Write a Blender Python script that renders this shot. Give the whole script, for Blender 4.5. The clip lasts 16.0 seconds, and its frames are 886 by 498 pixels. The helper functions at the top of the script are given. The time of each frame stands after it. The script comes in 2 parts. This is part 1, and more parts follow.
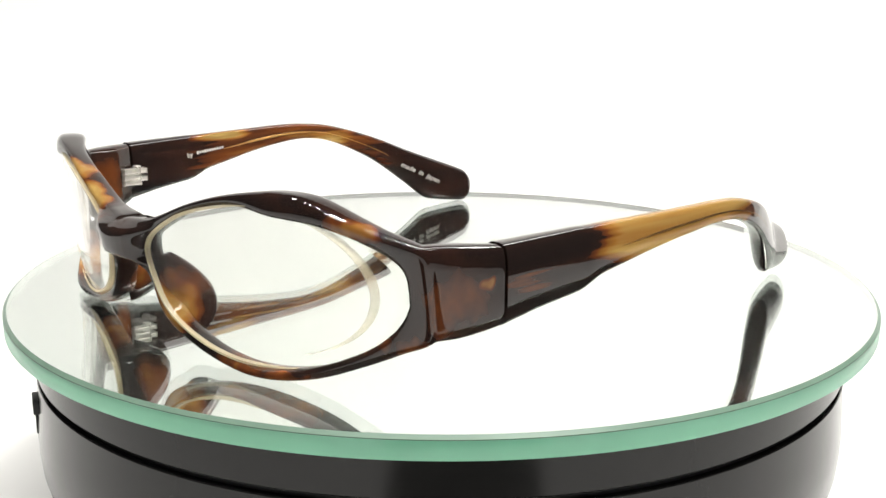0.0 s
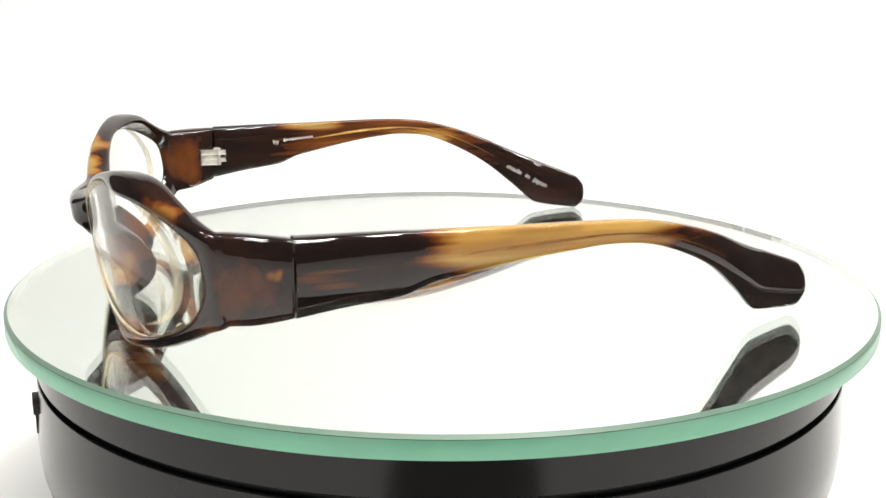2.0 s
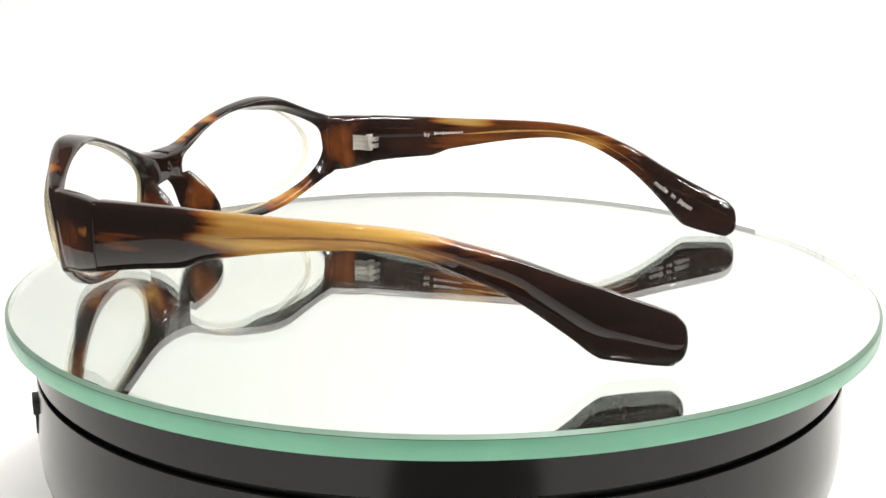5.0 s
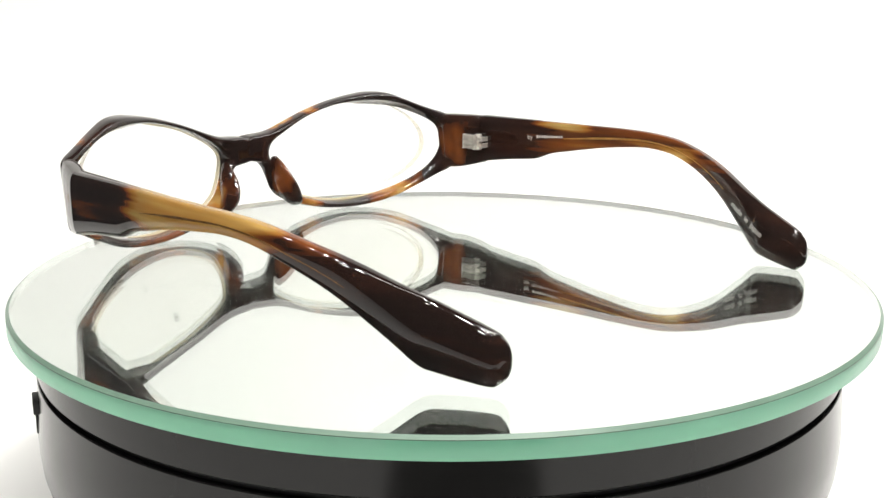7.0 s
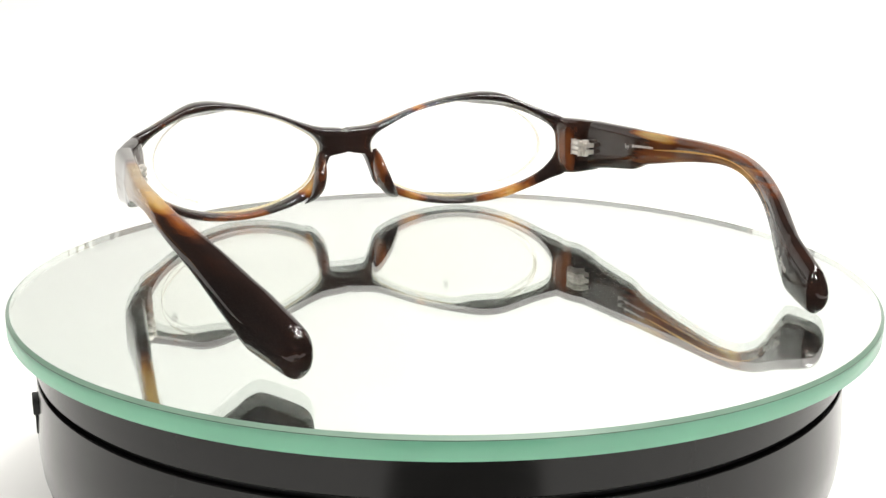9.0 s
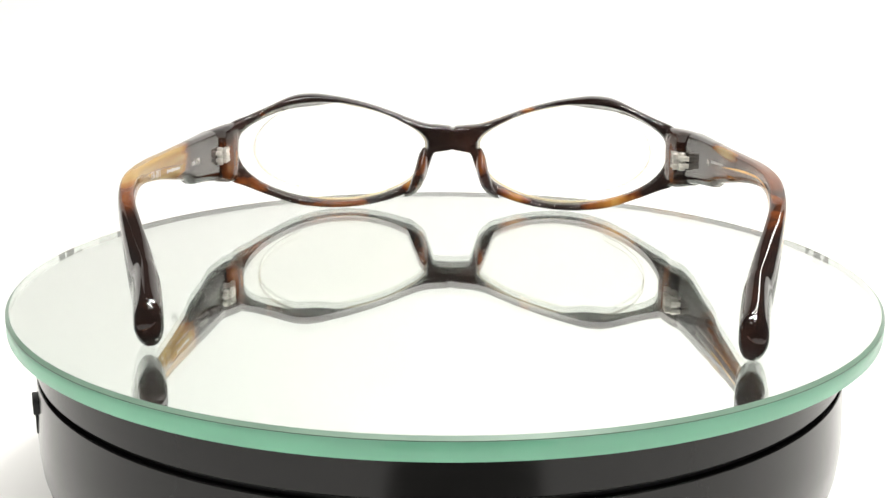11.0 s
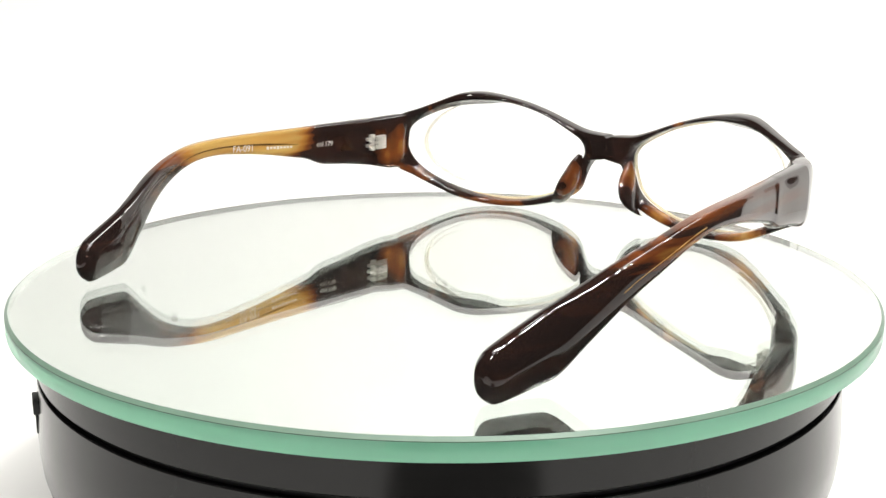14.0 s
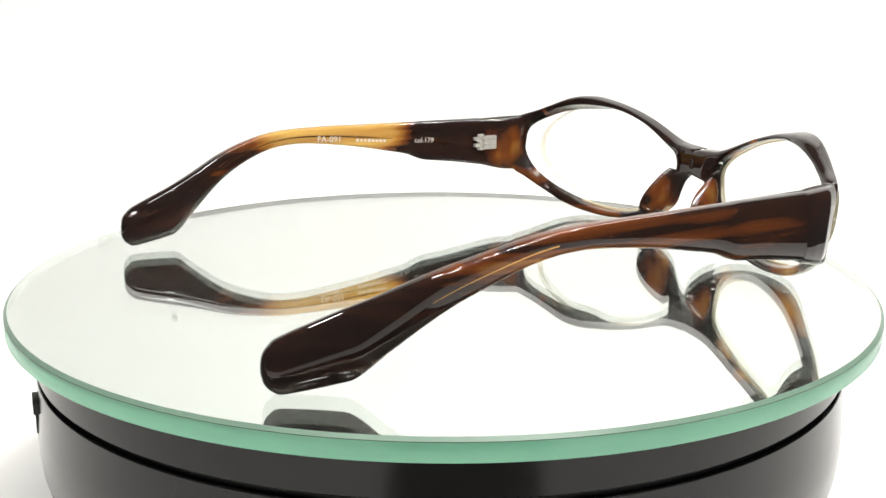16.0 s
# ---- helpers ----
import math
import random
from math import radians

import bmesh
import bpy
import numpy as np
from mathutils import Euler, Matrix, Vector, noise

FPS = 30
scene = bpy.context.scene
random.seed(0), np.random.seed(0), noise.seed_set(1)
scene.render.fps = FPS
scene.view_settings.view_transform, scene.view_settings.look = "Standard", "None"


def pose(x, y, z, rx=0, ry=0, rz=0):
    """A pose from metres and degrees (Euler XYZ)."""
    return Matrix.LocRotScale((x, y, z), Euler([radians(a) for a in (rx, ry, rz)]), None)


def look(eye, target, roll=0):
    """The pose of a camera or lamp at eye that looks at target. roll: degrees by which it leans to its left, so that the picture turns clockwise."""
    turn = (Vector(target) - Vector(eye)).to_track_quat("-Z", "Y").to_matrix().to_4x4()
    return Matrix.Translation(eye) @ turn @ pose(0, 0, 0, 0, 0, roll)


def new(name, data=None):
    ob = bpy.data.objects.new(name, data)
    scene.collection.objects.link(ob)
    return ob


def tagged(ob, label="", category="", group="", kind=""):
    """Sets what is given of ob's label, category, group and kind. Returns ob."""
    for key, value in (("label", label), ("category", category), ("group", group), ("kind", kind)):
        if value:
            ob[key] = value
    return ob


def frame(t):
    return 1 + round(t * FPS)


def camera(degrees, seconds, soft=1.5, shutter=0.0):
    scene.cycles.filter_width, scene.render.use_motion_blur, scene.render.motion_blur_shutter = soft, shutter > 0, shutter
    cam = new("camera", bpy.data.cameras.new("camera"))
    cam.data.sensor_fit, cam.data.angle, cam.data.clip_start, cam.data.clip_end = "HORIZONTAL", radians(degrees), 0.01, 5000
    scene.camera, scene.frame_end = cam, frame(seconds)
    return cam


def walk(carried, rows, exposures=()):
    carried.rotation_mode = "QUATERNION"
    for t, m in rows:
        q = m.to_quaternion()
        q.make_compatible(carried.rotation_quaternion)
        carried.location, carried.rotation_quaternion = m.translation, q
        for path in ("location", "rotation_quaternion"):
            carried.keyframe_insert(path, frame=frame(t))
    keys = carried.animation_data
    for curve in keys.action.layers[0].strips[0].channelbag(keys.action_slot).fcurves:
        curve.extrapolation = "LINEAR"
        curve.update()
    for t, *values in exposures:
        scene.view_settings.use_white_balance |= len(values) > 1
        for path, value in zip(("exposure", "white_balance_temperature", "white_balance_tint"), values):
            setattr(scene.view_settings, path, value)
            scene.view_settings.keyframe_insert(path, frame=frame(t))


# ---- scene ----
# camera: fixed on a stand, one lens
cam = camera(43.74, 16.0)
EYE = look((0.0, -0.26361, 0.07104), (0.00063, 0.0, 0.00539), 0.292)
walk(cam, [(0.0, EYE), (16.0, EYE)])

# ---- light: white photo tent, lit from its ceiling ----
world = bpy.data.worlds.new("room")
scene.world = world
world.use_nodes = True
world.node_tree.nodes["Background"].inputs[0].default_value = (0.12, 0.116, 0.113, 1)
world.node_tree.nodes["Background"].inputs[1].default_value = 1.0
scene.view_settings.exposure = -0.2


def area_lamp(name, m, sx, sy, watts, colour=(1, 0.975, 0.93), shape="RECTANGLE"):
    d = bpy.data.lights.new(name, "AREA")
    d.shape, d.size, d.size_y, d.energy, d.color = shape, sx, sy, watts, colour
    ob = new(name, d)
    ob.matrix_world = m
    return ob


area_lamp("led_bar_light", look((0.23, 0.11, 0.46), (0.11, 0.22, 0)), 0.46, 0.05, 2.3)
for lx, ly, lz, watts in ((-0.17, -0.10, 0.42, 0.6), (0.22, -0.02, 0.42, 0.4), (-0.10, -0.36, 0.46, 0.35), (0.14, -0.36, 0.46, 0.35)):
    area_lamp("led_lamp", look((lx, ly, lz), (lx * 0.3, ly * 0.8, 0)), 0.032, 0.032, watts, shape="DISK")
for k in range(6):
    for row_x, row_y in ((-0.10, -0.15), (0.05, -0.19)):
        area_lamp("led_strip_lamp", look((row_x + 0.030 * k, row_y, 0.40), (row_x * 0.3, row_y * 0.8, 0)), 0.013, 0.013, 0.30, shape="DISK")


# ---- materials ----
def mat(name):
    m = bpy.data.materials.new(name)
    m.use_nodes = True
    nt = m.node_tree
    return m, nt, nt.nodes["Principled BSDF"], nt.nodes["Material Output"]


def node(nt, kind, **props):
    n = nt.nodes.new(kind)
    for k, v in props.items():
        if k == "operation":
            n.operation = v
        elif k == "data_type":
            n.data_type = v
        elif k == "interpolation_type":
            n.interpolation_type = v
    return n


def math_node(nt, op, a, b=None):
    n = node(nt, "ShaderNodeMath", operation=op)
    for i, v in enumerate((a, b)):
        if v is None:
            continue
        if isinstance(v, (int, float)):
            n.inputs[i].default_value = v
        else:
            nt.links.new(v, n.inputs[i])
    return n.outputs[0]


def noise_node(nt, vec, scale, detail=3.0, rough=0.5):
    n = node(nt, "ShaderNodeTexNoise")
    n.inputs["Scale"].default_value, n.inputs["Detail"].default_value, n.inputs["Roughness"].default_value = scale, detail, rough
    nt.links.new(vec, n.inputs["Vector"])
    return n


def plain(name, colour, rough=0.5, metal=0.0, vary=0.0, scale=60.0, bump=0.0, bump_scale=400.0, ior=1.5):
    m, nt, b, _ = mat(name)
    b.inputs["Base Color"].default_value = (*colour, 1)
    b.inputs["Roughness"].default_value, b.inputs["Metallic"].default_value, b.inputs["IOR"].default_value = rough, metal, ior
    tc = node(nt, "ShaderNodeTexCoord")
    if vary:
        n = noise_node(nt, tc.outputs["Object"], scale, 5.0)
        r = node(nt, "ShaderNodeValToRGB")
        r.color_ramp.elements[0].color = (*[c * (1 - vary) for c in colour], 1)
        r.color_ramp.elements[1].color = (*[min(1, c * (1 + vary)) for c in colour], 1)
        r.color_ramp.elements[0].position, r.color_ramp.elements[1].position = 0.3, 0.7
        nt.links.new(n.outputs["Fac"], r.inputs["Fac"])
        nt.links.new(r.outputs["Color"], b.inputs["Base Color"])
    if bump:
        n = noise_node(nt, tc.outputs["Object"], bump_scale, 4.0)
        bp = node(nt, "ShaderNodeBump")
        bp.inputs["Strength"].default_value, bp.inputs["Distance"].default_value = bump, 0.0002
        nt.links.new(n.outputs["Fac"], bp.inputs["Height"])
        nt.links.new(bp.outputs["Normal"], b.inputs["Normal"])
    return m


def acetate(name, blobs, base=0.0, streak=(160, 40, 160), grain_depth=0.9, rim=(1.45, 0.35), clear=0.5):
    """Polished tortoise-shell acetate: dark brown with see-through honey patches. blobs: centre and radii in mm, strength."""
    m, nt, b, out = mat(name)
    L = nt.links.new
    tc = node(nt, "ShaderNodeTexCoord")
    mp = node(nt, "ShaderNodeMapping")
    mp.inputs["Scale"].default_value = streak
    L(tc.outputs["Object"], mp.inputs["Vector"])
    n1 = noise_node(nt, mp.outputs["Vector"], 1.0, 2.0, 0.45)
    warp = node(nt, "ShaderNodeVectorMath", operation="MULTIPLY_ADD")
    L(n1.outputs["Color"], warp.inputs[0])
    warp.inputs[1].default_value = (0.008, 0.016, 0.007)
    L(tc.outputs["Object"], warp.inputs[2])
    total = None
    for c, r, power in blobs:
        off = node(nt, "ShaderNodeVectorMath", operation="SUBTRACT")
        L(warp.outputs[0], off.inputs[0])
        off.inputs[1].default_value = (c[0] / 1000 + 0.004, c[1] / 1000 + 0.008, c[2] / 1000 + 0.0035)
        sc = node(nt, "ShaderNodeVectorMath", operation="MULTIPLY")
        L(off.outputs[0], sc.inputs[0])
        sc.inputs[1].default_value = [1000 / q for q in r]
        ln = node(nt, "ShaderNodeVectorMath", operation="LENGTH")
        L(sc.outputs[0], ln.inputs[0])
        mr = node(nt, "ShaderNodeMapRange", interpolation_type="SMOOTHSTEP")
        L(ln.outputs["Value"], mr.inputs["Value"])
        for i, v in ((1, rim[0]), (2, rim[1]), (3, 0.0), (4, power)):
            mr.inputs[i].default_value = v
        total = mr.outputs[0] if total is None else math_node(nt, "MAXIMUM", total, mr.outputs[0])
    fine = noise_node(nt, mp.outputs["Vector"], 2.6, 3.0, 0.5)
    grain = math_node(nt, "MULTIPLY", math_node(nt, "SUBTRACT", n1.outputs["Fac"], 0.5), grain_depth)
    grain2 = math_node(nt, "MULTIPLY", math_node(nt, "SUBTRACT", fine.outputs["Fac"], 0.5), 0.16)
    value = math_node(nt, "ADD", math_node(nt, "ADD", grain, grain2), base)
    if total is not None:
        value = math_node(nt, "ADD", value, total)
    ramp = node(nt, "ShaderNodeValToRGB")
    el = ramp.color_ramp.elements
    el[0].position, el[0].color = 0.14, (0.010, 0.0055, 0.0045, 1)
    el[1].position, el[1].color = 1.0, (0.87, 0.595, 0.19, 1)
    for p, c in ((0.31, (0.021, 0.0085, 0.0055, 1)), (0.49, (0.14, 0.039, 0.010, 1)), (0.72, (0.43, 0.20, 0.042, 1))):
        e = el.new(p)
        e.color = c
    L(value, ramp.inputs["Fac"])
    L(ramp.outputs["Color"], b.inputs["Base Color"])
    b.inputs["Roughness"].default_value, b.inputs["IOR"].default_value = 0.025, 1.5
    tl = node(nt, "ShaderNodeBsdfTranslucent")
    L(ramp.outputs["Color"], tl.inputs["Color"])
    df = node(nt, "ShaderNodeMapRange")
    L(value, df.inputs["Value"])
    for i, v in ((1, 0.25), (2, 0.9), (3, 0.0), (4, 0.72)):
        df.inputs[i].default_value = v
    b.inputs["Specular IOR Level"].default_value = 0.5
    mix = node(nt, "ShaderNodeMixShader")
    # thin honey lets the white behind it through
    tint = node(nt, "ShaderNodeGamma")
    L(ramp.outputs["Color"], tint.inputs["Color"])
    tint.inputs["Gamma"].default_value = 0.64
    tp = node(nt, "ShaderNodeBsdfTransparent")
    L(tint.outputs["Color"], tp.inputs["Color"])
    through_mix = node(nt, "ShaderNodeMixShader")
    through_mix.inputs["Fac"].default_value = clear
    L(tl.outputs[0], through_mix.inputs[1])
    L(tp.outputs[0], through_mix.inputs[2])
    L(df.outputs[0], mix.inputs["Fac"])
    L(b.outputs[0], mix.inputs[1])
    L(through_mix.outputs[0], mix.inputs[2])
    gl = node(nt, "ShaderNodeBsdfGlossy")
    gl.inputs["Roughness"].default_value = 0.04
    fr = node(nt, "ShaderNodeFresnel")
    fr.inputs["IOR"].default_value = 1.5
    top = node(nt, "ShaderNodeMixShader")
    L(math_node(nt, "MULTIPLY", fr.outputs[0], df.outputs[0]), top.inputs["Fac"])
    L(mix.outputs[0], top.inputs[1])
    L(gl.outputs[0], top.inputs[2])
    L(top.outputs[0], out.inputs["Surface"])
    return m


def glass(name, colour, ior=1.5, rough=0.0):
    m, nt, b, _ = mat(name)
    b.inputs["Base Color"].default_value = (*colour, 1)
    b.inputs["Transmission Weight"].default_value = 1.0
    b.inputs["Roughness"].default_value, b.inputs["IOR"].default_value = rough, ior
    return m


def cream_edge(name, clear):
    m, nt, b, out = mat(name)
    b.inputs["Base Color"].default_value = (0.66, 0.59, 0.43, 1)
    b.inputs["Roughness"].default_value = 0.25
    tl = node(nt, "ShaderNodeBsdfTranslucent")
    tl.inputs["Color"].default_value = (0.70, 0.62, 0.44, 1)
    tr = node(nt, "ShaderNodeBsdfTransparent")
    m1, m2 = node(nt, "ShaderNodeMixShader"), node(nt, "ShaderNodeMixShader")
    m1.inputs["Fac"].default_value, m2.inputs["Fac"].default_value = 0.5, clear
    nt.links.new(b.outputs[0], m1.inputs[1])
    nt.links.new(tl.outputs[0], m1.inputs[2])
    nt.links.new(m1.outputs[0], m2.inputs[1])
    nt.links.new(tr.outputs[0], m2.inputs[2])
    nt.links.new(m2.outputs[0], out.inputs["Surface"])
    return m


M_WALL = plain("white tent fabric", (0.86, 0.86, 0.85), 0.9, vary=0.01, scale=8, bump=0.05, bump_scale=900)
M_BLACK = plain("black turntable plastic", (0.011, 0.0105, 0.0105), 0.17, vary=0.25, scale=35, bump=0.03, bump_scale=1500, ior=1.34)
M_GROOVE = plain("black groove", (0.008, 0.008, 0.008), 0.6)
M_MIRROR = plain("silvered mirror", (0.88, 0.915, 0.89), 0.0, 0.994)
M_PLATE = glass("clear plate glass", (0.97, 0.99, 0.975), 1.5)
M_EDGE = plain("green ground glass edge", (0.255, 0.57, 0.41), 0.10, 0.0, vary=0.06, scale=90, bump=0.02)
# light also comes through the edge from behind
nt = M_EDGE.node_tree
edge_glow, edge_mix = node(nt, "ShaderNodeBsdfTranslucent"), node(nt, "ShaderNodeMixShader")
edge_glow.inputs["Color"].default_value = (0.46, 0.72, 0.58, 1)
edge_mix.inputs["Fac"].default_value = 0.4
nt.links.new(nt.nodes["Principled BSDF"].outputs[0], edge_mix.inputs[1])
nt.links.new(edge_glow.outputs[0], edge_mix.inputs[2])
nt.links.new(edge_mix.outputs[0], nt.nodes["Material Output"].inputs["Surface"])
M_BEVEL = plain("polished glass bevel", (0.12, 0.19, 0.145), 0.32, vary=0.08, scale=120, ior=1.35)
M_GROUND = plain("ground glass rim inside the plate", (0.90, 0.94, 0.92), 0.7, vary=0.03, scale=200)
M_LENS = glass("clear lens", (0.985, 0.985, 0.965), 1.12)
M_CREAM = cream_edge("frosted lens edge", 0.3)
M_CLEAR = cream_edge("polished lens edge", 0.9)
M_STEP = cream_edge("polished lens step", 0.66)
M_METAL = plain("nickel hinge metal", (0.60, 0.57, 0.53), 0.36, 0.75, vary=0.12, scale=500)
M_WIRE = plain("core wire through acetate", (0.29, 0.145, 0.045), 0.2, 0.8, vary=0.2, scale=300)
# brighter gold copy of the wire, its glint painted into the colour
M_WIRE_GLINT = plain("core wire with gold glint painted in", (0.72, 0.42, 0.13), 0.28, 0.85, vary=0.2, scale=300)
M_INK = plain("white print", (0.44, 0.42, 0.40), 0.5, vary=0.25, scale=2500)
M_MARK = plain("grey smudge", (0.55, 0.54, 0.53), 0.8, vary=0.2, scale=900)
M_FRONT = acetate("tortoise acetate front", [
    ((-15, -84, 25.5), (9, 6, 4.5), 0.95), ((-28, -82, 31), (11, 5.5, 3), 0.75), ((57, -70, 30.0), (8, 5, 2.6), 0.50), ((13, -80, 9), (6, 8, 8), 0.70), ((54, -66, 33), (8, 9, 3), 0.20),
    ((-52, -68, 4), (13, 9, 5), 0.56), ((38, -73, 1), (16, 9, 3.5), 0.36), ((-19, -76, 4), (8, 7, 4), 0.36),
    ((-66, -55, 19), (6, 9, 10), 0.31), ((66, -55, 18), (6, 9, 9), 0.29), ((9, -73, 12), (5, 6, 6), 0.32),
    ((-9, -73, 12), (5, 6, 6), 0.34), ((61, -62, 10), (9, 8, 4), 0.30), ((71, -53, 21), (2.5, 2.2, 1.2), 0.55)], 0.115, (170, 110, 90), 0.72)
M_TEMPLE_L = acetate("tortoise acetate temple", [
    ((71, 3, 24.5), (30, 26, 9), 0.74), ((71, -9, 24.5), (30, 15, 9), 0.74), ((75, -43, 18.0), (4, 9, 3.4), 0.36), ((70, 30, 20), (26, 15, 20), 0.24)], 0.12, (120, 14, 420), 0.78, (1.25, 0.5), 0.72)
M_TEMPLE_R = acetate("tortoise acetate darker temple", [
    ((-70, -17, 28.5), (4.2, 13, 3.4), 1.0), ((-70, 6, 25), (14, 40, 22), 0.27), ((-72.6, 19, 22), (3.4, 10, 4), 0.70),
    # the blob at (-75, 27, 22.5) paints a golden highlight along the bend
    ((-75, -38, 22), (4, 18, 7), 0.26), ((-75, 27, 22.5), (3, 14, 2.4), 0.36), ((-74, -18, 26), (4, 16, 5), 0.26), ((-72, 16, 24), (10, 22, 1.6), 0.46)], 0.15, (120, 14, 420), 0.62, (1.35, 0.4))


# ---- mesh helpers ----
def part(name, bm, material, parent=None, label="", smooth=True, crease=38):
    me = bpy.data.meshes.new(name)
    bmesh.ops.recalc_face_normals(bm, faces=bm.faces)
    bm.to_mesh(me)
    bm.free()
    me.materials.append(material)
    for p in me.polygons:
        p.use_smooth = smooth
    if smooth:
        me.set_sharp_from_angle(angle=radians(crease))
    ob = new(name, me)
    if parent:
        ob.parent = parent
    if label:
        tagged(ob, label)
    return ob


def loft(bm, rings, closed_rings=False, caps=True):
    """Skin between rings of equal length (each closed). closed_rings: the last ring joins the first."""
    vs = [[bm.verts.new(p) for p in r] for r in rings]
    n, k = len(vs), len(vs[0])
    for i in range(n if closed_rings else n - 1):
        a, b = vs[i], vs[(i + 1) % n]
        for j in range(k):
            bm.faces.new((a[j], a[(j + 1) % k], b[(j + 1) % k], b[j]))
    if caps and not closed_rings:
        bm.faces.new(vs[0])
        bm.faces.new(vs[-1])
    return vs


def lathe(profile, n=128, caps=True, centre=(0, 0)):
    """A turned body from (radius, height) rows in metres."""
    bm = bmesh.new()
    rings = [[(centre[0] + r * math.cos(2 * math.pi * i / n), centre[1] + r * math.sin(2 * math.pi * i / n), z) for i in range(n)] for r, z in profile]
    loft(bm, rings, caps=caps)
    return bm


def ring_band(profile, n=160, centre=(0, 0)):
    """A closed turned ring from a closed (radius, height) profile."""
    bm = bmesh.new()
    rings = [[(centre[0] + r * math.cos(2 * math.pi * i / n), centre[1] + r * math.sin(2 * math.pi * i / n), z) for r, z in profile] for i in range(n)]
    loft(bm, rings, closed_rings=True)
    return bm


def box_bm(x0, x1, y0, y1, z0, z1, bevel=0.0):
    bm = bmesh.new()
    bmesh.ops.create_cube(bm, size=1.0)
    for v in bm.verts:
        v.co = ((x0 + x1) / 2 + v.co.x * (x1 - x0), (y0 + y1) / 2 + v.co.y * (y1 - y0), (z0 + z1) / 2 + v.co.z * (z1 - z0))
    if bevel:
        bmesh.ops.bevel(bm, geom=bm.edges[:], offset=bevel, segments=2, affect="EDGES", profile=0.5)
    return bm


def spline(points, closed=True, steps=12):
    """A smooth curve through control points (Catmull-Rom)."""
    p = np.array(points, float)
    n, out = len(p), []
    for i in range(n if closed else n - 1):
        q = [p[(i + d) % n] if closed else p[min(max(i + d, 0), n - 1)] for d in (-1, 0, 1, 2)]
        for s in range(steps):
            t = s / steps
            out.append(0.5 * (2 * q[1] + (q[2] - q[0]) * t + (2 * q[0] - 5 * q[1] + 4 * q[2] - q[3]) * t * t + (3 * q[1] - q[0] - 3 * q[2] + q[3]) * t ** 3))
    if not closed:
        out.append(p[-1])
    return np.array(out)


# ---- the place: white sweep and tent ----
FLOOR_Z = -0.066


def backdrop():
    bm = bmesh.new()
    rows = [(-0.55, FLOOR_Z), (0.20, FLOOR_Z)]
    for i in range(1, 13):
        a = math.pi / 2 * i / 12
        rows.append((0.20 + 0.16 * math.sin(a), FLOOR_Z + 0.16 - 0.16 * math.cos(a)))
    rows.append((0.36, 0.50))
    outer = [(y + 0.003 * (1 if z > 0 else 0), z - 0.003) for y, z in reversed(rows)]
    loft(bm, [[(x, y, z) for y, z in rows + outer] for x in (-0.36, 0.36)])
    return tagged(part("backdrop", bm, M_WALL), "seamless white photo backdrop sweeping from table up", "backdrop", kind="structure")


backdrop()
tagged(part("wall_west", box_bm(-0.366, -0.36, 0.19, 0.36, FLOOR_Z, 0.50), M_WALL), "white side wing of the photo sweep", "wall", kind="structure")
tagged(part("wall_east", box_bm(0.36, 0.366, 0.19, 0.36, FLOOR_Z, 0.50), M_WALL), "white side wing of the photo sweep", "wall", kind="structure")
# dark foot of the camera's stand, mirrored in the turntable's front
stand = tagged(new("camera_stand"), "low matte black foot of the camera stand on white sweep", "stand")
part("foot", box_bm(-0.030, 0.060, -0.32, -0.175, FLOOR_Z + 0.0005, -0.052, 0.003), M_GROOVE, stand)

# ---- turntable ----
turntable = tagged(new("turntable"), "round black plastic motorised display turntable on white sweep", "turntable")
turntable.location = (0.0001, 0, 0)
part("housing", lathe([(0.0800, FLOOR_Z + 0.0005), (0.0835, -0.060), (0.0872, -0.0545), (0.0904, -0.0503), (0.0925, -0.0470), (0.0942, -0.0425), (0.0955, -0.0372), (0.0952, -0.0369), (0.09565, -0.0366), (0.0960, -0.0325), (0.0961, -0.0288), (0.0958, -0.0240), (0.0955, -0.0190), (0.0954, -0.0158), (0.0952, -0.0156), (0.0940, -0.0156)], 160), M_BLACK, turntable, "black satin plastic housing with rounded foot")
part("groove", lathe([(0.0940, -0.0163), (0.0940, -0.0138)], 128), M_GROOVE, turntable)
part("platter", lathe([(0.0940, -0.0143), (0.0950, -0.0143), (0.0953, -0.0140), (0.0953, -0.0066), (0.0948, -0.0061), (0.0930, -0.0060), (0.0930, -0.0046)], 160), M_BLACK, turntable, "black rotating platter")
for name, reach, half, z0, z1, label in (("switch", 0.0967, 0.003, -0.0232, -0.0198, "small black switch on the side"), ("slot_cover", 0.0963, 0.002, -0.0280, -0.0236, "")):
    bm = box_bm(-reach, -0.0945, -half, half, z0, z1, 0.0003)
    bmesh.ops.rotate(bm, verts=bm.verts, cent=(0, 0, 0), matrix=Matrix.Rotation(radians(21.3), 3, "Z"))
    part(name, bm, M_GROOVE, turntable, label)

# ---- mirror disc ----
CX, CY = -0.00026, 0.00037
disc = tagged(new("glass_disc"), "round mirror-backed glass disc with green polished edge on turntable", "glass disc")
T = 0.0042
part("mirror_backing", lathe([(0.1008, -T - 0.0003), (0.1008, -T - 0.00002)], 160, centre=(CX, CY)), M_MIRROR, disc, "silvered mirror backing", smooth=False)
part("glass_plate", lathe([(0.1008, -T), (0.1008, 0.0)], 160, centre=(CX, CY)), M_PLATE, disc, "clear glass plate", smooth=False).visible_shadow = False
plate = disc.children[-1].data
plate.materials.append(M_GROUND)
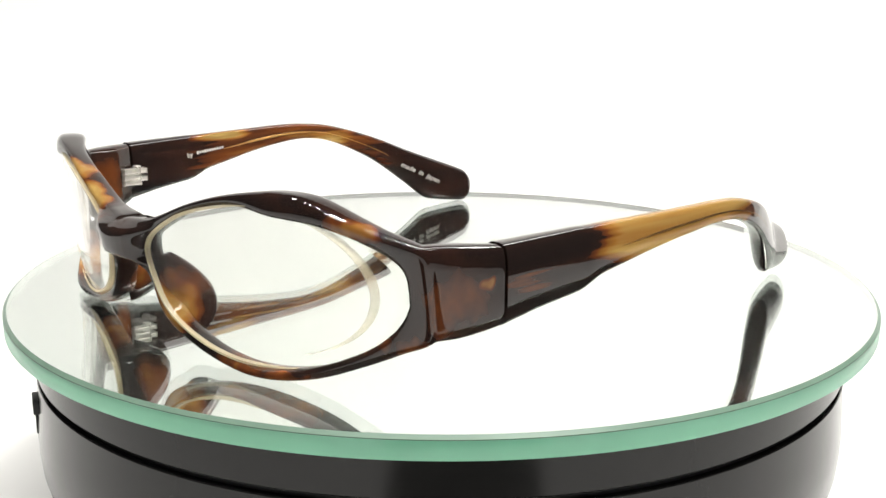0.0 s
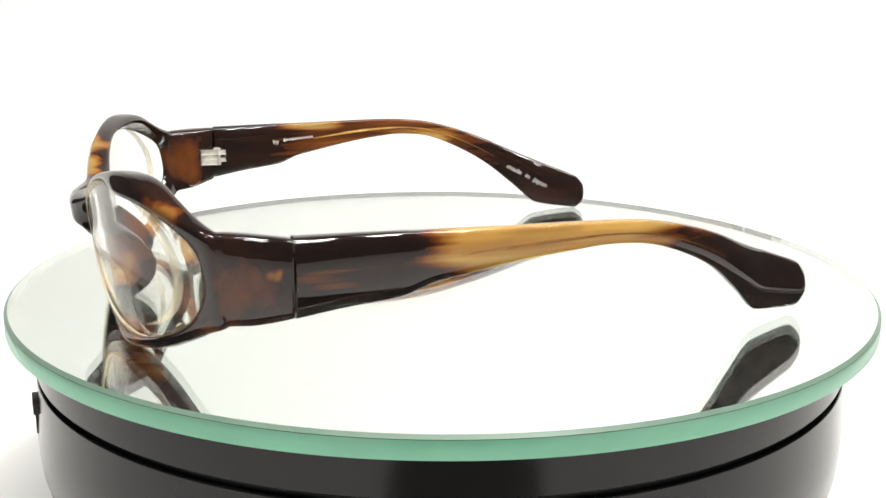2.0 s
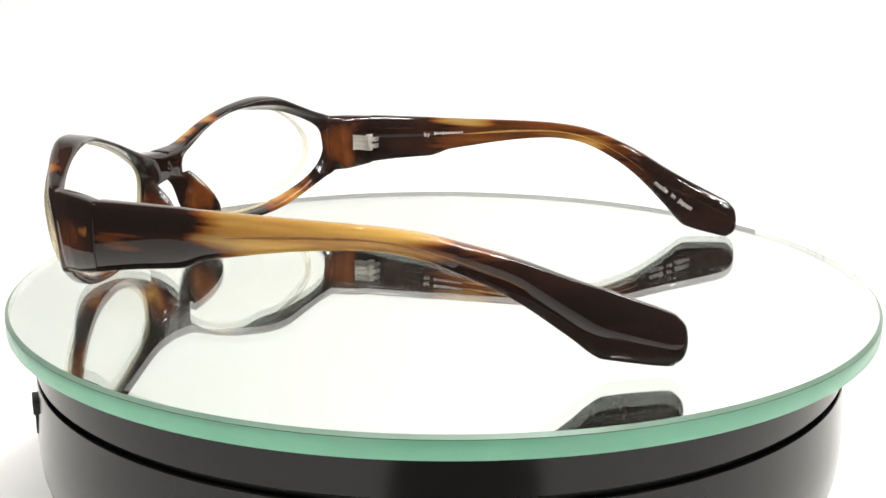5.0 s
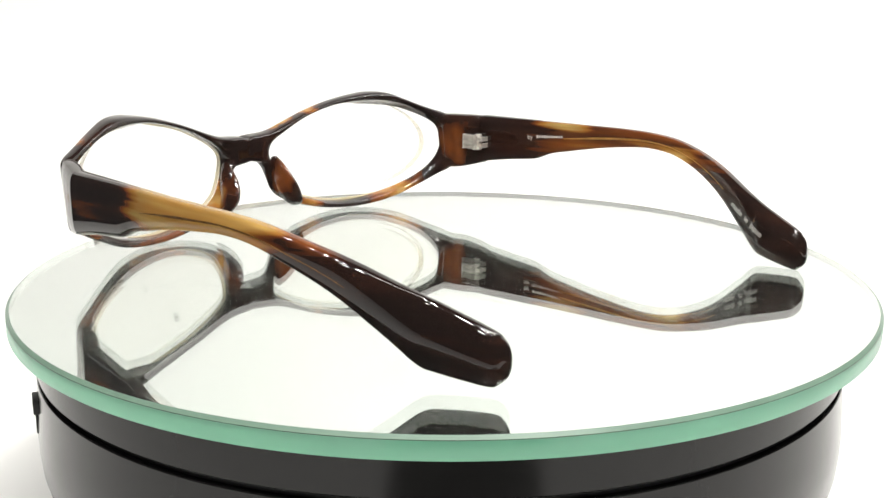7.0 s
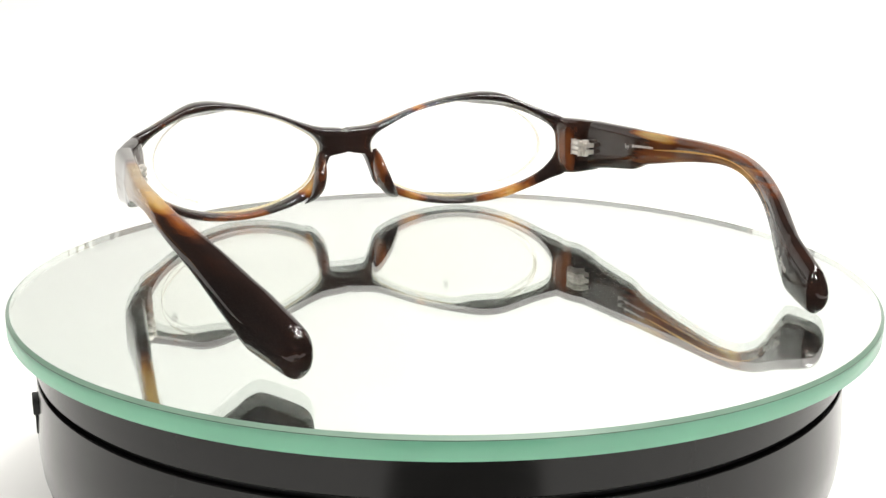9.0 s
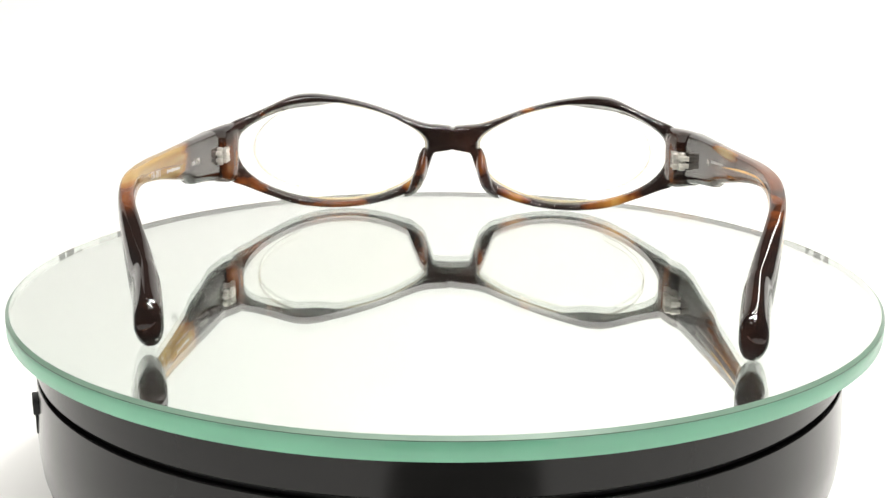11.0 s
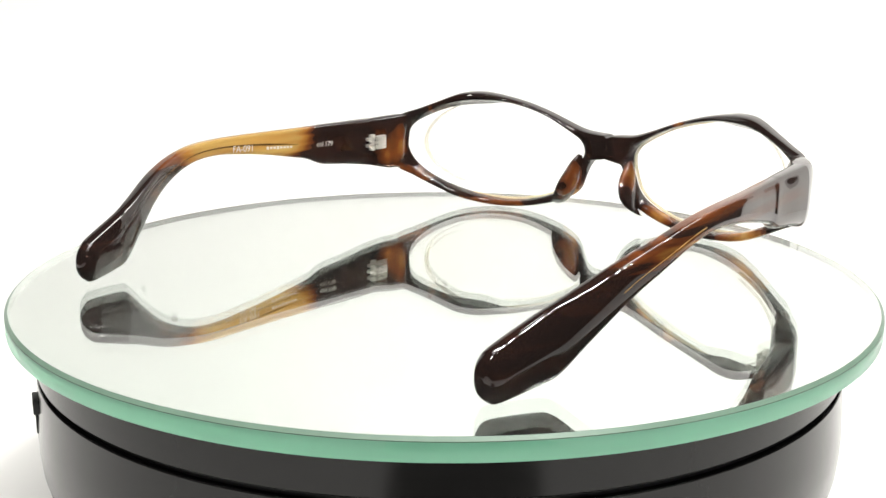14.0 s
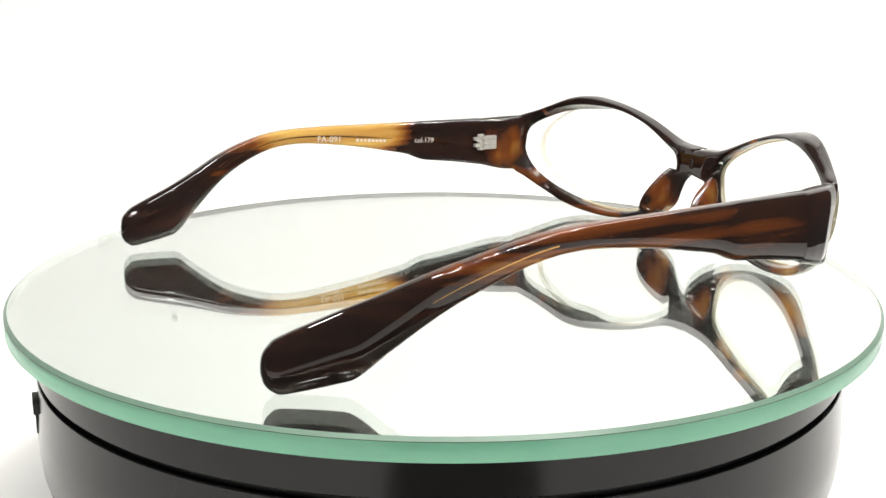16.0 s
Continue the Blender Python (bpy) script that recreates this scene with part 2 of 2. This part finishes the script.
for p in plate.polygons:
    p.material_index = 1 if abs(p.normal.z) < 0.5 else 0
part("edge_band", ring_band([(0.10085, -0.0014), (0.1015, -0.0014), (0.1016, -0.00075), (0.1016, -0.0040), (0.1013, -0.0044), (0.10085, -0.0044)], centre=(CX, CY)), M_EDGE, disc, "green ground glass edge")
part("bevel", ring_band([(0.10085, -0.0013), (0.10085, 0.0), (0.10095, 0.0), (0.10158, -0.0006), (0.10145, -0.0013)], centre=(CX, CY)), M_BEVEL, disc, "narrow polished bevel")

# ---- eyeglasses, in millimetres: x to the wearer's left, y to the back, z up ----
glasses = tagged(new("eyeglasses"), "tortoise-shell acetate eyeglasses with clear lenses standing on mirror disc", "glasses")
MM = 0.001
OUTER = [(66.6, 20), (66.5, 26.3), (65.4, 28.0), (60.5, 29.9), (55.4, 32.1), (48.9, 34.9), (43.9, 35.5), (38.9, 35.0), (30.5, 33.3), (21.9, 30.7), (13.2, 27.4), (7.9, 25.8),
         (0, 24.8), (0, 21.5), (0, 18.0), (4.9, 17.4), (7.1, 12.5), (8.9, 7.7), (13.7, 4.3), (22.2, 1.6), (30.9, 0.4), (39.5, 0.6), (47.9, 2.2), (56, 5.7), (62, 8.8), (65.4, 10.4), (66.5, 12.4)]
OPENING = [(63.6, 20.3), (62.3, 25.1), (54.6, 30), (47.3, 32.1), (38.1, 32.6), (29.7, 31.5), (21, 28.9), (14.1, 25.5), (9.7, 22.5), (8, 19.5), (9.3, 14.3), (12, 9.4), (16.9, 6.1),
           (24.8, 3.4), (33.5, 2.4), (42.8, 3.4), (51.1, 6.0), (58.3, 10.2), (62.7, 15.5)]
LC = (36.0, 18.0)


def face_v(u, z):
    """The curved middle surface of the front."""
    return -79.8 + 0.0040 * u * u + 1.8 * max(0.0, (u - 40) / 24) ** 2 - 0.11 * (z - 16)


def lens_v(u, z):
    """The lens bows less than the rim and stands proud of it near the temple."""
    return face_v(u, z) - 1.4 - 1.0 * max(0.0, (u - 40) / 24) ** 2


def polar(points, n):
    d = spline(points) - np.array(LC)
    a, r = np.arctan2(d[:, 1], d[:, 0]) % (2 * math.pi), np.hypot(d[:, 0], d[:, 1])
    o = np.argsort(a)
    return np.interp(np.arange(n) * 2 * math.pi / n, a[o], r[o], period=2 * math.pi)


NS = 220
R_IN, R_OUT = polar(OPENING, NS), polar(OUTER, NS)


def bump_at(x, centre, width):
    d = (x - centre + math.pi) % (2 * math.pi) - math.pi
    return math.exp(-(d / width) ** 2)


def half_front(bm, side):
    """One rim with its half of the bridge; the bridge half is left open at the middle plane."""
    S = [0.0, 0.03, 0.1, 0.22, 0.4, 0.6, 0.78, 0.9, 0.97, 1.0]
    rings = []
    for i in range(NS):
        a = 2 * math.pi * i / NS
        ri, ro = R_IN[i], max(R_OUT[i], R_IN[i] + 1.2)
        ca, sa = math.cos(a), math.sin(a)
        brow = bump_at(a, 0.98, 0.55)
        temporal = bump_at(a, 0.0, 0.55)
        seam = min(1.0, max(0.0, 1.0 - (LC[0] + ro * ca) / 3.0))
        db = 3.0 + 1.8 * brow + 0.9 * bump_at(a, 3.1, 0.7) - 0.6 * temporal
        ring = []
        for face in (1, 0):
            for s in (S if face else reversed(S[1:-1])):
                r = ri + s * (ro - ri) - (1.5 * brow * (1 - s) ** 2 if face else 0.0)
                u, z = LC[0] + r * ca, LC[1] + r * sa
                if u < 0.02:
                    u = 0.0
                e = abs(2 * s - 1)
                prof = (1 - e ** 3.2) ** (1 / 2.2) if e < 1 else 0.0
                if s > 0.5:
                    prof = prof * (1 - seam) + seam
                else:
                    prof = max(prof, 0.30)
                if face:
                    # bridge juts forward as a block, the brow overhangs the lens
                    block = math.exp(-(u / (8.0 + 4.5 / (1 + math.exp(-(z - 22.0))))) ** 3) / (1 + math.exp(-(z - 16.2) * 1.8)) / (1 + math.exp((z - 24.3) * 2.5))
                    df = 1.2 + 1.3 * brow - 0.8 * temporal + 2.3 * bump_at(a, 4.95, 0.7)
                    lip = max(0.8, 1 - (1 - s / 0.12) ** 2 * 0.2) if s < 0.12 else math.sqrt(max(0.0, 1 - ((s - 0.12) / 0.88) ** 2))
                    shape = prof * (1 - brow) + lip * brow
                    v = face_v(u, z) - df * shape - 3.9 * block * max(prof, 0.55 * min(1.0, max(0.0, (s - 0.1) / 0.5)))
                else:
                    v = face_v(u, z) + db * prof
                ring.append((side * u * MM, v * MM, z * MM))
        rings.append(ring)
    loft(bm, rings, closed_rings=True)


def rounded(u0, u1, z0, z1, power, n=28):
    """A rounded-rectangle ring in the u-z plane."""
    out = []
    for i in range(n):
        a = 2 * math.pi * (i + 0.5) / n
        c, s = math.cos(a), math.sin(a)
        out.append(((u0 + u1) / 2 + (u1 - u0) / 2 * math.copysign(abs(c) ** (2 / power), c), (z0 + z1) / 2 + (z1 - z0) / 2 * math.copysign(abs(s) ** (2 / power), s)))
    return out


def endpiece(bm, side):
    """The block that turns the front back towards the hinge."""
    rows = [(63.0, -59.8, 66.0, -60.8, 11.0, 27.7, 0.12), (62.9, -58.0, 67.4, -58.8, 11.0, 28.0, 0.12), (63.4, -55.0, 69.1, -55.3, 11.3, 28.1, 0.08), (64.6, -51.8, 70.6, -51.5, 12.1, 28.1, 0.04), (66.8, -47.8, 72.0, -47.44, 13.2, 28.0, 0.0)]
    rings = []
    for u0, v0, u1, v1, z0, z1, lean in rows:
        if side > 0:  # this side drops a little towards its arm
            drop = 0.9 * min(1.0, max(0.0, (v1 + 59) / 11))
            z0, z1, u1 = z0 - 0.5 * drop, z1 - drop, u1 - 0.6 * drop
        else:
            u1 += 1.4 * min(1.0, max(0.0, (v1 + 60.5) / 3)) - 0.9 * min(1.0, max(0.0, (v1 + 55) / 7.5))
        rings.append([(side * (u0 + (u1 - u0) * k) * MM, (v0 + (v1 - v0) * k - lean * (z - 20)) * MM, z * MM) for k, z in rounded(0, 1, z0, z1, 3.9)])
    loft(bm, rings)


bm = bmesh.new()
for side in (1, -1):
    half_front(bm, side)
    endpiece(bm, side)
bmesh.ops.remove_doubles(bm, verts=[v for v in bm.verts if abs(v.co.x) < 1e-5], dist=2e-5)
middle = [f for f in bm.faces if all(abs(v.co.x) < 1e-5 for v in f.verts)]
bmesh.ops.delete(bm, geom=middle, context="FACES")
front = part("front_frame", bm, M_FRONT, glasses, "glossy dark tortoise-shell front with curved brow")
fuse = front.modifiers.new("fused block", "REMESH")
fuse.mode, fuse.voxel_size, fuse.use_smooth_shade = "VOXEL", 0.00024, True
polish = front.modifiers.new("tumbled edges", "SMOOTH")
polish.factor, polish.iterations = 0.5, 20


def nose_pad(side):
    bm = bmesh.new()
    axis = [(8.6, -77.0, 18.5, 0.6, 1.0), (9.0, -76.0, 16.2, 1.4, 2.4), (9.4, -74.4, 12.9, 1.8, 3.8), (10.3, -73.0, 9.6, 1.9, 4.4), (11.4, -72.3, 6.9, 1.7, 4.0), (13.0, -72.6, 4.8, 1.3, 2.8), (14.4, -73.6, 3.6, 0.5, 1.0)]
    pts = spline(axis, closed=False, steps=5)
    loft(bm, [[(side * (u + wu * math.cos(b)) * MM, (v + wv * math.sin(b)) * MM, (z + 0.35 * wv * math.sin(b)) * MM) for b in [2 * math.pi * i / 20 for i in range(20)]] for u, v, z, wu, wv in pts])
    return part("nose_pad", bm, M_FRONT, front, "moulded acetate nose pad")


def lens(side):
    n = 96
    ri = polar(OPENING, n)
    bm = bmesh.new()
    K = 10
    for back in (0.0, 2.2):
        c = bm.verts.new((side * LC[0] * MM, (lens_v(*LC) - 0.2 + back) * MM, LC[1] * MM))
        prev = None
        for k in range(1, K + 1):
            cur = []
            for i in range(n):
                a = 2 * math.pi * i / n
                r = (ri[i] + 0.15) * k / K
                u, z = LC[0] + r * math.cos(a), LC[1] + r * math.sin(a)
                cur.append(bm.verts.new((side * u * MM, (lens_v(u, z) - 0.2 + back) * MM, z * MM)))
            for i in range(n):
                if prev:
                    bm.faces.new((prev[i], prev[(i + 1) % n], cur[(i + 1) % n], cur[i]))
                else:
                    bm.faces.new((c, cur[i], cur[(i + 1) % n]))
            prev = cur
        if back == 0.0:
            rim = prev
    for i in range(n):
        bm.faces.new((rim[i], rim[(i + 1) % n], prev[(i + 1) % n], prev[i]))
    ob = part("lens", bm, M_LENS, glasses, "clear prescription lens")
    ob.visible_shadow = False
    ob.data.materials.append(M_CLEAR)
    for p in ob.data.polygons[-n:]:
        p.material_index = 1
    # ground rim of the lens, seen as a pale band inside the frame
    bm = bmesh.new()
    rings = []
    for i in range(n + 1):
        a = math.radians(75) + math.radians(225) * i / n
        r0 = float(np.interp(a, np.arange(n + 1) * 2 * math.pi / n, np.append(ri, ri[0])))
        ring = []
        fade = min(1.0, (i + 1) / 16, (n + 1 - i) / 16)
        for off, d in ((0.02, -0.35), (0.5, -0.35), (0.55, 0.85), (0.02, 0.85)):
            r = r0 - off * fade
            u, z = LC[0] + r * math.cos(a), LC[1] + r * math.sin(a)
            ring.append((side * u * MM, (lens_v(u, z) + d) * MM, z * MM))
        rings.append(ring)
    loft(bm, rings)
    part("lens_edge", bm, M_CREAM, ob, "pale ground lens edge")
    # step of the carrier on the temple side
    bm = bmesh.new()
    rings = []
    for i in range(41):
        a = math.radians(-62 + 126 * i / 40)
        ring = []
        for off, d in ((0.0, -0.5), (0.22, -0.5), (0.22, 1.5), (0.0, 1.5)):
            u, z = LC[0] + (23.8 - off) * math.cos(a), 19.5 + (14.3 - off) * math.sin(a)
            ring.append((side * u * MM, (lens_v(u, z) + d) * MM, z * MM))
        rings.append(ring)
    loft(bm, rings)
    part("carrier_step", bm, M_STEP, ob, "pale oval step ground into the lens")
    return ob


for side in (1, -1):
    nose_pad(side)
    lens(side)

# temples: rows of y, top, bottom, middle x, half thickness
TEMPLE = [(-47.4, 28.2, 13.6, 69.35, 2.85), (-39.4, 28.2, 14.9, 70.0, 2.5), (-32, 28.2, 15.8, 70.6, 2.2), (-28.3, 28.2, 16.3, 70.92, 2.08), (-25.8, 28.1, 17.2, 71.17, 2.03), (-22.4, 28.1, 18.5, 71.45, 1.9),
          (-15.5, 28.1, 19.9, 72.0, 1.8), (-7, 28.1, 21.5, 72.7, 1.7), (1.7, 28.1, 22.7, 73.2, 1.7), (10.4, 27.8, 23.3, 73.2, 1.7), (19, 26.8, 22.2, 72.6, 1.8), (27.6, 24.5, 18.8, 70.9, 1.9),
          (36, 21.4, 13.9, 67.8, 2.2), (44.3, 17.6, 7.0, 64.1, 2.8), (49.3, 15.5, 2.4, 61.9, 3.0), (52.5, 14.2, 1.3, 60.6, 3.1), (61.4, 10.6, 0.1, 58.0, 3.05), (63.4, 9.2, 0.7, 57.5, 2.75), (64.6, 7.7, 1.9, 57.3, 1.9), (65.1, 5.6, 3.6, 57.1, 0.7)]
TROWS = spline(TEMPLE, closed=False, steps=9)
SWING = {1: -2.2, -1: 2.2}


def swung(side, u, v, z):
    """A point of the temple after its hinge has turned: outwards with the angle."""
    a = radians(SWING[side])
    if side > 0:  # this arm is bent up a little and reaches further back
        k = max(0.0, (v + 10) / 74)
        f = min(1.0, max(0.0, (v - 2) / 38))
        v, z = v + 2.2 * min(1.0, k), z + 1.2 * k * k - 0.9 * (1 - f * f * (3 - 2 * f))
        u -= 0.6 * (1 - min(1.0, max(0.0, (v + 20) / 45)))
    else:
        u += 0.4 * min(1.0, max(0.0, -(v + 15) / 25))
    du, dv = u - 68.0, v + 47.0
    return (side * (68.0 + du * math.cos(a) + dv * math.sin(a)) * MM, (-47.0 - du * math.sin(a) + dv * math.cos(a)) * MM, z * MM)


def temple_at(v):
    return [float(np.interp(v, TROWS[:, 0], TROWS[:, k])) for k in (1, 2, 3, 4)]


def temple(side):
    bm = bmesh.new()
    rings = []
    for v, zt, zb, uc, ht in TROWS:
        ridge = min(1.0, max(0.0, (v - 36) / 14))
        ring = []
        for u, z in rounded(uc - ht, uc + ht, zb, zt, 3.6 - 1.3 * ridge, 60):
            # the ear end is cut to a ridge on its outer side
            if u > uc:
                u -= ridge * 0.42 * ht * (math.hypot((z - zb) / (zt - zb) - 0.34, 0.12) - 0.08) * (u - uc) / ht
            ring.append(swung(side, u, v, z))
        rings.append(ring)
    loft(bm, rings)
    ob = part("temple", bm, M_TEMPLE_L if side > 0 else M_TEMPLE_R, glasses, "tortoise-shell temple arm, honey in the middle" if side > 0 else "tortoise-shell temple arm, reddish brown with honey patches", crease=80)
    # core wire
    bm = bmesh.new()
    rings = []
    for k in range(34):
        v = -18 + 56 * k / 33
        zt, zb, uc, ht = temple_at(v)
        zc = zb + (zt - zb) * 0.47
        half = 0.06 + 0.36 * min(1.0, k / 6, (33 - k) / 24)
        # on the darker arm it comes to the outer face only along the bend
        reach = 1.0 if side > 0 else min(1.0, max(0.0, (v - 8) / 8))
        rings.append([swung(side, u, v, z) for u, z in rounded(uc - ht - 0.05, uc + (ht + 0.05) * reach, zc - half, zc + half, 5, 12)])
    loft(bm, rings)
    part("core_wire", bm, M_WIRE if side > 0 else M_WIRE_GLINT, ob, "thin core wire along the arm")
    return ob


def lettering(side, body, v0, v1, z0, z1, parent, bars=False):
    """White print on the inner face from v0 to v1, its middle line from z0 to z1."""
    zt, zb, uc, ht = temple_at((v0 + v1) / 2)
    bm = bmesh.new()
    if bars:
        for k in range(bars):
            a, b = k / bars, (k + 0.68) / bars
            q = bmesh.ops.create_cube(bm, size=1.0)["verts"]
            for w in q:
                w.co = (a + (b - a) * (w.co.x + 0.5), w.co.y * (0.095 if k in (0, 3) else 0.065), w.co.z)
        width, height = 1.0, 0.14
    else:
        cu = bpy.data.curves.new("print", "FONT")
        cu.body, cu.size, cu.extrude = body, 1.0, 0.02
        tmp = new("print", cu)
        me = bpy.data.meshes.new_from_object(tmp.evaluated_get(bpy.context.evaluated_depsgraph_get()))
        bpy.data.objects.remove(tmp)
        bm.from_mesh(me)
        width = max(w.co.x for w in bm.verts)
        for w in bm.verts:
            w.co = (w.co.x, w.co.y - 0.33, w.co.z)
    length = math.hypot(v1 - v0, z1 - z0)
    k = length / width
    for w in bm.verts:
        s = w.co.x / width
        slope = (z1 - z0) / (v1 - v0)
        along = (v1 - v0) / abs(v1 - v0)
        n = math.hypot(1, slope)
        v = v0 + (v1 - v0) * s - slope / n * w.co.y * k
        z = z0 + (z1 - z0) * s + w.co.y * k / n
        tt = temple_at(v)
        depth = 0.04 if w.co.z > 0 else -0.02
        w.co = swung(side, tt[2] - tt[3] - depth, v, z)
    return part("printed_text", bm, M_INK, parent, "small white print", smooth=False)


arm = {side: temple(side) for side in (1, -1)}
lettering(-1, "by", -30.2, -28.4, 23.0, 23.2, arm[-1])
lettering(-1, "", -27.0, -17.8, 23.4, 24.0, arm[-1], bars=11)
lettering(-1, "made  in  japan", 41.6, 52.8, 13.4, 7.4, arm[-1])
lettering(1, "FA-091", 5.4, -1.6, 24.6, 24.2, arm[1])
lettering(1, "", -6.5, -16.1, 23.6, 23.0, arm[1], bars=8)
lettering(1, "col.179", -25.0, -31.2, 22.7, 22.4, arm[1])


def hinge(side):
    """A ribbed plate let into the acetate, five barrels, a short plate on the arm."""
    ob = part("hinge", box_bm(side * 0.0638, side * 0.0650, -0.0516, -0.0478, 0.0180, 0.0222, 0.0002), M_METAL, glasses, "silver five-barrel hinge")
    for z in (0.0181, 0.01955, 0.0210):
        part("leaf", box_bm(side * 0.0636, side * 0.0648, -0.0514, -0.0470, z, z + 0.00115, 0.0003), M_METAL, ob)
    for k in range(5):
        z = 17.7 + 0.98 * k
        bm = bmesh.new()
        r = 1.05 if k % 2 == 0 else 0.95
        rings = [[((side * 65.7 + q * math.cos(b)) * MM, (-46.9 + q * math.sin(b)) * MM, zz * MM) for b in [2 * math.pi * i / 20 for i in range(20)]] for q, zz in ((r - 0.12, z), (r, z + 0.12), (r, z + 0.84), (r - 0.12, z + 0.96))]
        loft(bm, rings)
        part("knuckle", bm, M_METAL, ob)
    for z in (0.0187, 0.0207):
        part("leaf", box_bm(side * 0.0648, side * 0.0674, -0.0466, -0.0446, z, z + 0.0010, 0.0002), M_METAL, ob)
    return ob


for side in (1, -1):
    hinge(side)

# ---- smudges on the backdrop, seen in the mirror ----
for mx, mz, r in ((-0.157, 0.125, 0.0020), (0.003, 0.104, 0.0017), (-0.174, 0.108, 0.0012), (0.112, 0.075, 0.0013)):
    bm = bmesh.new()
    loft(bm, [[(mx + r * math.cos(b) * (1 + 0.2 * math.sin(3 * b)), y, mz + r * math.sin(b)) for b in [2 * math.pi * i / 18 for i in range(18)]] for y in (0.3599, 0.3596)])
    tagged(part("smudge", bm, M_MARK), "small grey smudge on the white backdrop", "smudge", group="smudges on the backdrop")


# ---- turning ----
def turn(t):
    """Degrees by which the table has turned since the start, clockwise from above."""
    return math.degrees(-0.2121 * t - 0.002312 * (t - 8) ** 2 / 100)


def motions():
    times = [k * 0.5 for k in range(33)]
    base = pose(0, 0, 0, 0, 0, -48.75)
    walk(glasses, [(t, pose(0, 0, 0, 0, 0, turn(t)) @ base @ pose(-0.0002, 0, 0.0)) for t in times])
    walk(disc, [(t, pose(0.0007, 0, 0, 0, 0, turn(t))) for t in times])


motions()
